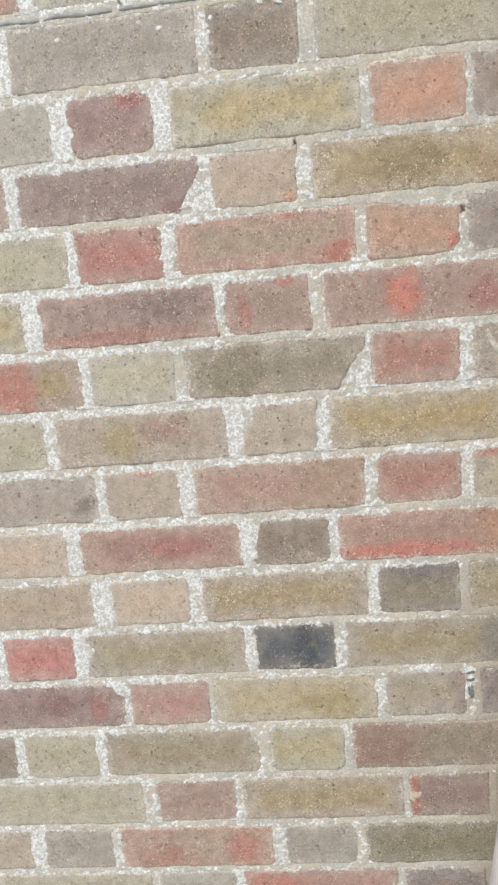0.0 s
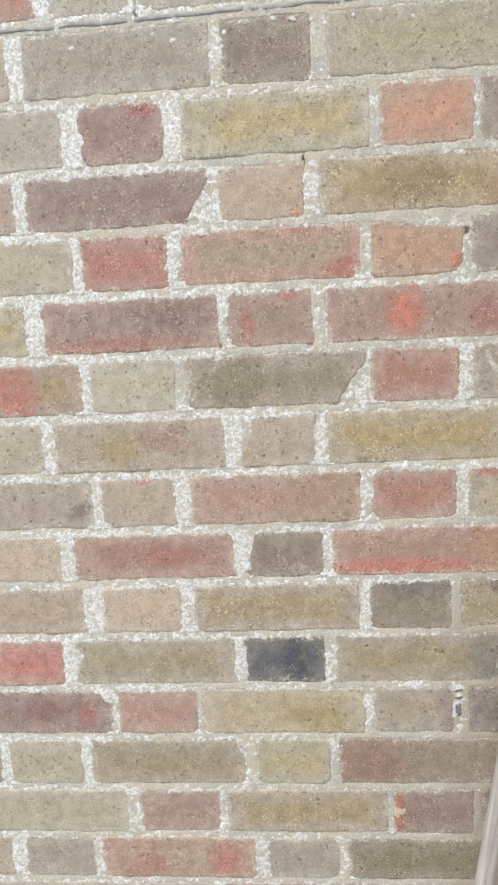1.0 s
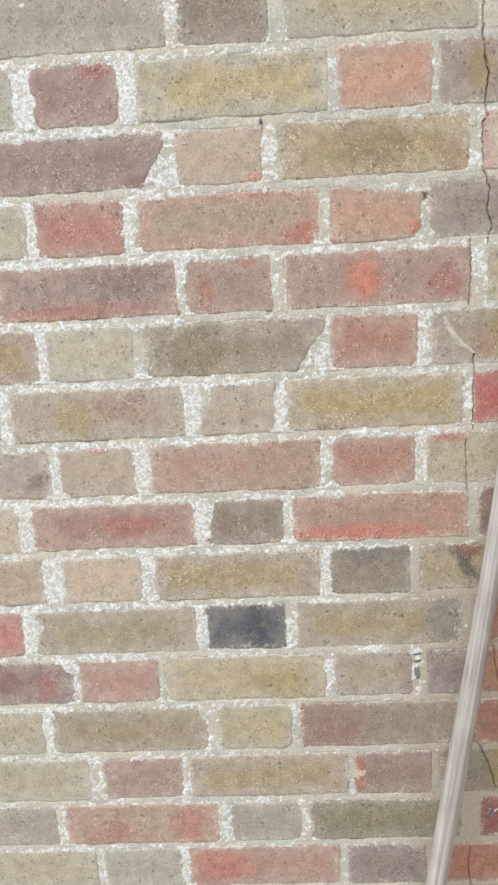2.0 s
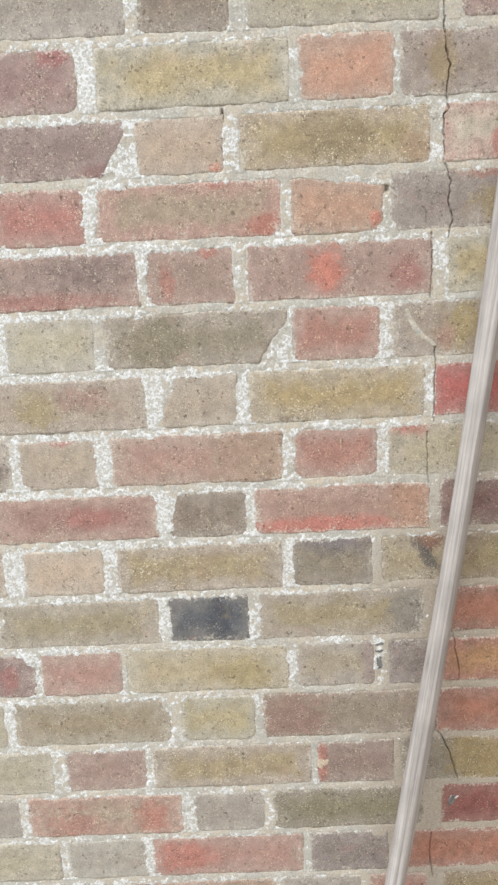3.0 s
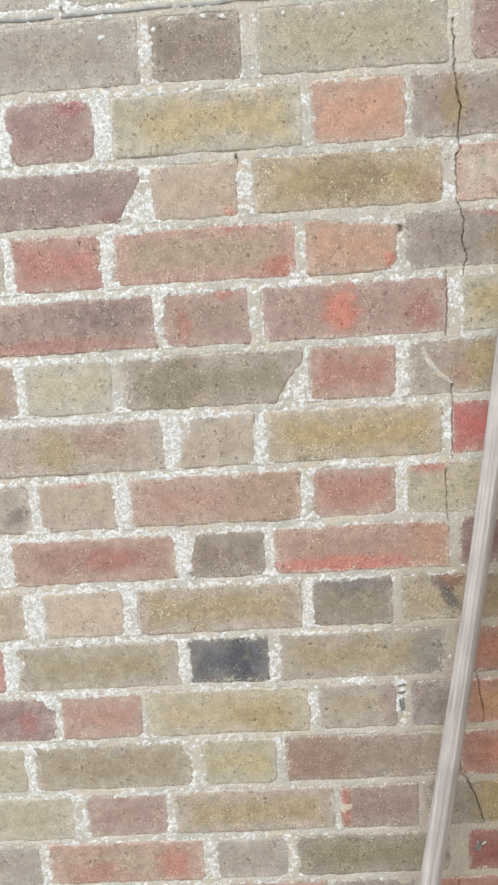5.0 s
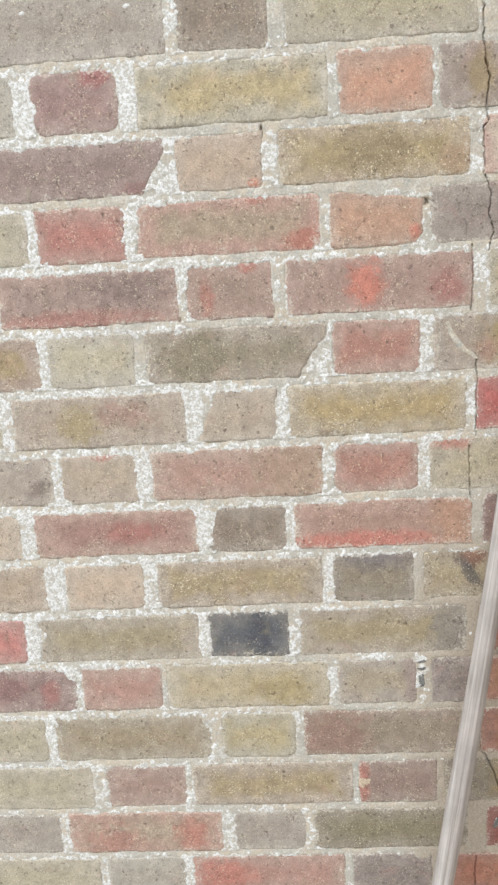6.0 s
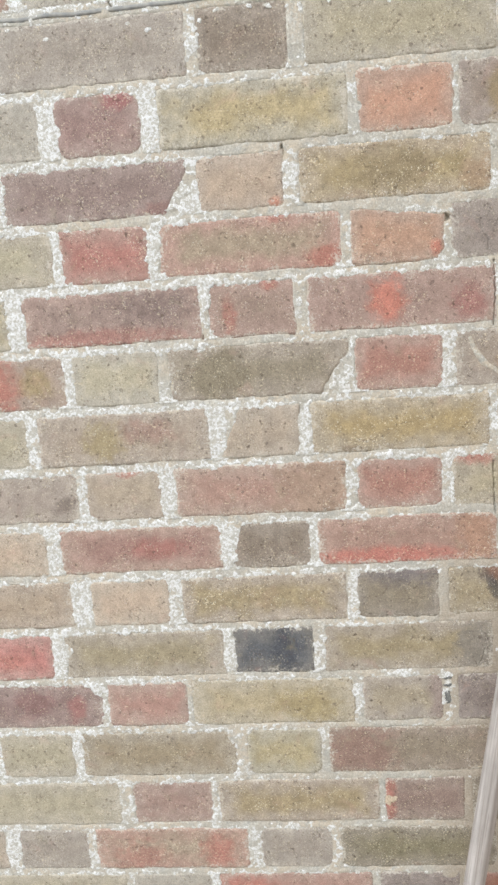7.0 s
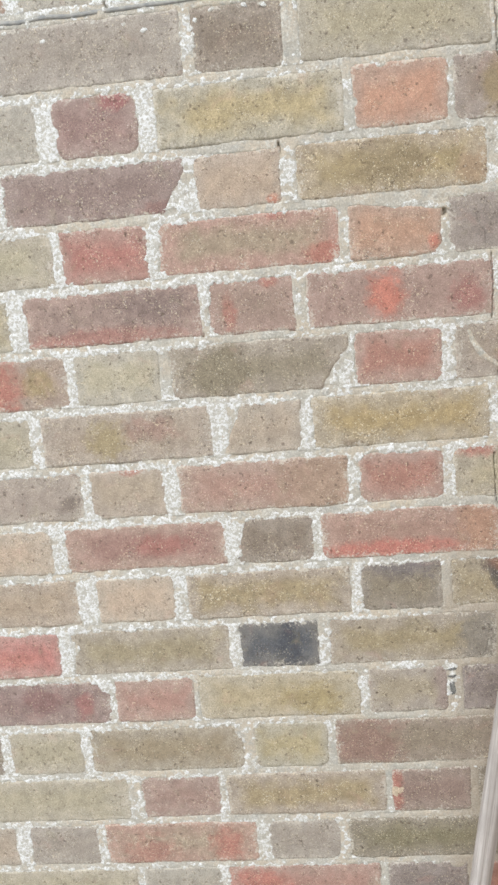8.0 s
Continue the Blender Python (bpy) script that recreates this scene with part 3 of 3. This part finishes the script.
points = np.stack([X, mortar_y, Z], -1).reshape(-1, 3)[idx]
mesh_object("mortar", points.tolist(), inv.reshape(-1, 4).tolist(), MORTAR, wall)

LIME_MAIN, LIME_UPRIGHT = -0.27, 0.44
WHITE = [(-0.080, 1.512, 0.020), (0.104, 1.288, 0.020), (-0.060, 1.243, 0.016), (-0.258, 1.010, 0.026), (-0.228, 1.605, 0.022), (-0.104, 1.610, 0.022),
         (-0.298, 1.390, 0.016), (0.292, 1.390, 0.018), (0.280, 1.240, 0.014), (0.098, 1.010, 0.018), (-0.126, 1.165, 0.018), (-0.056, 1.095, 0.014), (0.165, 0.9025, 0.022), (0.215, 0.9015, 0.020), (0.218, 0.850, 0.024), (0.2165, 0.878, 0.020), (0.100, 0.870, 0.014)]
mask = 0.50 * rough(X, Z, 0.022, 401, 3) + 0.95 * rough(X, Z, 0.0050, 461, 2) + 0.30 * rough(X, Z, 0.11, 431, 2) + LIME_MAIN + LIME_UPRIGHT * upright - 0.34 * bed
for wx, wz, wr in WHITE:
    mask = mask + 0.5 * np.exp(-((X - wx) ** 2 + (Z - wz) ** 2) / wr ** 2)
# lime sparser at right, thickened leftwards to paint in the brighter, hazy left
mask = mask - 0.5 * np.clip((X - 0.17) / 0.12, 0, 1) * np.clip((1.15 - Z) / 0.2, 0.25, 1) - 0.22 * np.clip((X + 0.02) / 0.1, 0, 1) * np.clip((1.0 - Z) / 0.15, 0, 1) + 0.34 * np.clip((0.05 - X) / 0.3, 0, 1) - 0.12 * upright * np.clip((X - 0.05) / 0.1, 0, 1)
mask = mask - np.clip((depth_in - 0.0004 + 0.0008 * bed) / 0.002, 0, 4) * 0.4 - 0.8 * np.clip(2.2 - hole, 0, 1)
mask = mask - 0.6 * np.exp(-((Z - 1.729) / 0.006) ** 2) - 0.16 * np.clip((Z - 1.48) / 0.15, 0, 1) + 0.75 * np.clip((Z - 1.737) / 0.004, 0, 1)
for bx, bz, rx, rz in [(-0.119, 1.312, 0.008, 0.034), (0.065, 1.690, 0.008, 0.030), (0.1225, 1.497, 0.03, 0.007), (-0.129, 0.868, 0.007, 0.022), (-0.063, 0.782, 0.007, 0.016), (0.214, 1.012, 0.008, 0.030), (0.288, 1.088, 0.008, 0.028), (0.17, 1.4995, 0.10, 0.007), (0.19, 1.126, 0.05, 0.006), (-0.02, 1.349, 0.03, 0.006), (-0.34, 1.049, 0.12, 0.006), (-0.17, 1.498, 0.08, 0.006), (0.02, 1.572, 0.05, 0.006)]:
    mask = mask - 0.7 * np.clip(1.6 - np.hypot((X - bx) / rx, (Z - bz) / rz), 0, 1)
mask = mask - 0.20 * np.clip((0.95 - Z) / 0.1, 0, 1)
lime_y = mortar_y - 0.9 * np.clip(depth_in - 0.0012, 0, 1) - 0.0004 * np.clip(mask * 4.0, -1.5, 1.0)
lime_y = np.where(crack_depth(X, Z, CELL) > 0.003, 0.01, lime_y)
keep = np.maximum(mask[:-1, :-1], mask[1:, 1:]) > -0.15
used = grid_faces(nx, nz, keep)
idx, inv = np.unique(used, return_inverse=True)
points = np.stack([X, lime_y, Z], -1).reshape(-1, 3)[idx]
tagged(mesh_object("lime_crust", points.tolist(), inv.reshape(-1, 4).tolist(), LIME, wall), "flaking white lime left on the joints")



def smear(points, half):
    """A ridge of mortar smeared across a brick face."""
    verts, faces = [], []
    for k, (px, pz) in enumerate(points):
        w = half * (0.45 if k in (0, len(points) - 1) else 0.75 + 0.5 * random.random())
        verts += [(px - w, 0.0006, pz - 0.3 * w), (px - 0.6 * w, -0.0009, pz - 0.2 * w), (px + 0.6 * w, -0.0009, pz + 0.2 * w), (px + w, 0.0006, pz + 0.3 * w)]
    for k in range(len(points) - 1):
        faces += [(4 * k + e, 4 * k + e + 1, 4 * k + e + 5, 4 * k + e + 4) for e in range(3)]
    return mesh_object("mortar_smear", verts, faces, MORTAR, wall)


smear([(0.253, 1.338), (0.257, 1.325), (0.264, 1.314), (0.271, 1.304), (0.279, 1.299), (0.287, 1.292)], 0.0048)



def lump(name, x, z, rx, rz, material, label, tilt=0.0):
    """A small flattened lump set in the face of the wall."""
    bm = bmesh.new()
    bmesh.ops.create_icosphere(bm, subdivisions=3, radius=1.0)
    for v in bm.verts:
        w = 1 + 0.60 * noise.noise(v.co * 2.1 + Vector((x * 90, z * 70, 0)))
        a, b = v.co.x * rx * w, v.co.z * rz * w
        v.co = Vector((x + a * math.cos(tilt) - b * math.sin(tilt), 0.0002 + v.co.y * min(0.0012, 0.35 * min(rx, rz)), z + a * math.sin(tilt) + b * math.cos(tilt)))
    me = bpy.data.meshes.new(name)
    bm.to_mesh(me)
    bm.free()
    me.materials.append(material)
    ob = new(name, me)
    ob.parent = wall
    return tagged(ob, label)


lump("mortar_smear", 0.1365, 0.7130, 0.0078, 0.0040, CREAM, "cream mortar smeared over a chipped end", -0.5)
lump("mortar_smear", 0.1330, 0.7080, 0.0046, 0.0085, CREAM, "cream mortar smeared over a chipped end", 0.15)
lump("mortar_smear", 0.1395, 0.7110, 0.0044, 0.0085, CREAM, "cream mortar smeared over a chipped end", -0.9)
lump("plug", 0.2160, 0.8650, 0.0044, 0.0090, SOOT, "dark plug in an old fixing hole")
lump("plug", 0.2172, 0.8815, 0.0056, 0.0026, SOOT, "dark plug in an old fixing hole")
lump("plug", 0.2168, 0.8920, 0.0062, 0.0020, SOOT, "dark plug in an old fixing hole", 0.2)
lump("plug", 0.3150, 0.6420, 0.0040, 0.0080, SOOT, "dark plug in an old fixing hole", -0.3)
lump("lime_fleck", 0.3225, 0.6465, 0.0034, 0.0012, LIME, "white lime fleck", 0.7)
lump("lime_fleck", 0.3155, 0.6475, 0.0016, 0.0024, LIME, "white lime fleck")
lump("mortar_smear", 0.2844, 1.5562, 0.0052, 0.0052, MORTAR, "round blob of grey mortar")

# crumbs of lime splashed along the head of the second course, under the slate
scatter = random.Random(11)
for k in range(22):
    lump("lime_fleck", -0.30 + 0.62 * (k + 0.8 * scatter.random()) / 22, 1.7225 - 0.014 * scatter.random() ** 2, 0.0014 + 0.0026 * scatter.random(),
         0.0010 + 0.0016 * scatter.random(), LIME, "white lime fleck", scatter.uniform(-0.6, 0.6))

# plain mortar bed round the part with worn joints
for x0, x1, z0, z1 in ((WALL_LEFT, gx0, 0.0, WALL_TOP), (gx1, WALL_RIGHT, 0.0, WALL_TOP), (gx0, gx1, 0.0, gz0), (gx0, gx1, gz1, WALL_TOP)):
    mesh_object("mortar_bed", *box(x0, x1, 0.003, 0.0118, z0, z1), MORTAR, wall, smooth=False)

# slate course under the topmost bricks
SX = np.linspace(-0.57, 0.56, 300)
prof = []
for s in SX:
    w = 0.0022 * lattice(np.array([s]), np.array([0.0]), 0.03, 7)[0]
    lift = 0.004 * (s + 0.30) / 0.4 * (1 if s < 0.2 else 0) + (0.005 if s >= 0.2 else 0)
    zc = 1.7322 + lift + w
    prof += [(s, 0.02, zc + 0.0030), (s, -0.0004 + 0.4 * w, zc + 0.0024), (s, -0.0004 - 0.4 * w, zc - 0.0024), (s, 0.02, zc - 0.0024)]
mesh_object("slate_strip", prof, [(4 * k + e, 4 * k + 4 + e, 4 * k + 5 + e, 4 * k + 1 + e) for k in range(len(SX) - 1) for e in range(3)], SLATE, wall)


# ---------------------------------------------------------------- leaning pole
def wooden_pole(points, radius):
    """A round, slightly bowed stick with a ridged, weathered skin."""
    rings, sides = 160, 72
    p = np.array(points)
    knots = np.linspace(0, 1, len(p))
    s = np.linspace(0, 1, rings)
    fit = [np.polyfit(knots * 0 + (p[:, 2] - p[0, 2]) / (p[-1, 2] - p[0, 2]), p[:, k], 3) for k in range(3)]
    line = np.stack([np.polyval(c, s) for c in fit], -1)
    verts = []
    for k, c in enumerate(line):
        for a in range(sides):
            th = 2 * math.pi * a / sides
            ridge = 0.00045 * math.sin(8 * th + 5 + 0.004 * k) + 0.00025 * math.sin(13 * th + k * 0.015)
            swell = 0.0006 * math.sin(k * 0.11) + 0.0003 * math.exp(-((line[k][2] - 0.985) / 0.012) ** 2)
            r = radius + ridge + swell
            if k in (0, rings - 1):
                r *= 0.86
            verts.append((c[0] + r * math.cos(th), c[1] + r * math.sin(th), c[2]))
    faces = [(k * sides + a, k * sides + (a + 1) % sides, (k + 1) * sides + (a + 1) % sides, (k + 1) * sides + a) for k in range(rings - 1) for a in range(sides)]
    faces += [tuple(range(sides - 1, -1, -1)), tuple((rings - 1) * sides + a for a in range(sides))]
    turn = Vector((0, 0, 1)).rotation_difference(Vector(line[-1] - line[0])).to_matrix().to_4x4()
    place = Matrix.Translation(line[0]) @ turn
    back = place.inverted()
    ob = mesh_object("wooden_pole", [tuple(back @ Vector(v)) for v in verts], faces, POLE)
    ob.matrix_basis = place
    return tagged(ob, "weathered grey round wooden pole leaning on the brick wall", "pole")


wooden_pole([(0.121, -0.137, 0.0), (0.225, -0.090, 0.610), (0.256, -0.0765, 0.782), (0.280, -0.0675, 0.899), (0.307, -0.0545, 1.068),
             (0.324, -0.0445, 1.200), (0.341, -0.0365, 1.306), (0.351, -0.031, 1.390), (0.382, -0.0150, 1.640)], 0.0127)

# ---------------------------------------------------------------- bricks of the wall
ODD = {
    "black": "overburnt blue-black header brick", "crimson": "bright crimson brick with worn corners", "stain": "tan brick with a sooty red chip",
    "dkplum": "dark plum brick with a broken corner", "oldolive": "olive-brown brick with a broken corner", "rosechip": "dull rose brick with a chipped red end",
    "redpatch": "red-brown brick with a burnt orange patch", "pale": "spalled pale pink brick", "brightred": "bright red header brick",
    "redstripe": "red brick with a brighter stripe along its foot", "greysplit": "grey brick split by a crack", "darkred": "deep red brick with white flecks",
}
for brick in BRICKS:
    ob = mesh_object("brick", *brick_mesh(brick), TONES[brick[4]], wall)
    if brick[4] in ODD:
        tagged(ob, ODD[brick[4]])


# the same bond carried on to the ends, the foot and the top of the wall
def plain_brick(verts, faces, x0, x1, z0, z1):
    y = 0.0008 * random.uniform(-1, 1)
    n, c = len(verts), 0.003
    verts += [(x0, 0.012, z0), (x1, 0.012, z0), (x1, 0.012, z1), (x0, 0.012, z1)]
    verts += [(x0, y + c, z0), (x1, y + c, z0), (x1, y + c, z1), (x0, y + c, z1)]
    verts += [(x0 + c, y, z0 + c), (x1 - c, y, z0 + c), (x1 - c, y, z1 - c), (x0 + c, y, z1 - c)]
    for a in (0, 4):
        faces += [(n + a + k, n + a + (k + 1) % 4, n + a + 4 + (k + 1) % 4, n + a + 4 + k) for k in range(4)]
    faces.append((n + 8, n + 9, n + 10, n + 11))


verts, faces = [], []
rows = [(z0, z1, a, b) for z0, z1, a, b in SPANS]
low = min(r[0] for r in rows)
high = max(r[1] for r in rows)
rows += [(low - 0.075 * (k + 1), low - 0.075 * k, 0.0, 0.0) for k in range(int(low / 0.075))]
rows += [(high + 0.0745 * k, high + 0.0745 * (k + 1), 0.0, 0.0) for k in range(int((WALL_TOP - high) / 0.0745))]
for z0, z1, a, b in rows:
    for start, way, end in ((a, -1, WALL_LEFT), (b, 1, WALL_RIGHT)):
        x, k = start, random.randint(0, 1)
        while (end - x) * way > 0.03:
            long = 0.213 if k % 2 else 0.102
            far = x + way * long
            far = max(far, WALL_LEFT) if way < 0 else min(far, WALL_RIGHT)
            plain_brick(verts, faces, min(x, far), max(x, far), z0 + 0.006, z1 - 0.006)
            x, k = far + way * 0.012, k + 1
tagged(mesh_object("brickwork", verts, faces, FILLER, wall, smooth=False), "plain mixed stock brickwork", kind="stuff")

# bricks of the added shade wall, in the same bond
verts, faces = [], []
for k in range(28):
    x, step = 0.03, k
    while x < 2.19:
        far = min(x + (0.213 if step % 2 else 0.102), 2.2)
        plain_brick(verts, faces, x, far, 0.075 * k + 0.006, 0.075 * (k + 1) - 0.006)
        x, step = far + 0.012, step + 1
side = [(0.643 + y, -x, z) for x, y, z in verts]
tagged(mesh_object("brickwork", side, faces, FILLER, corner, smooth=False), "plain mixed stock brickwork", kind="stuff")
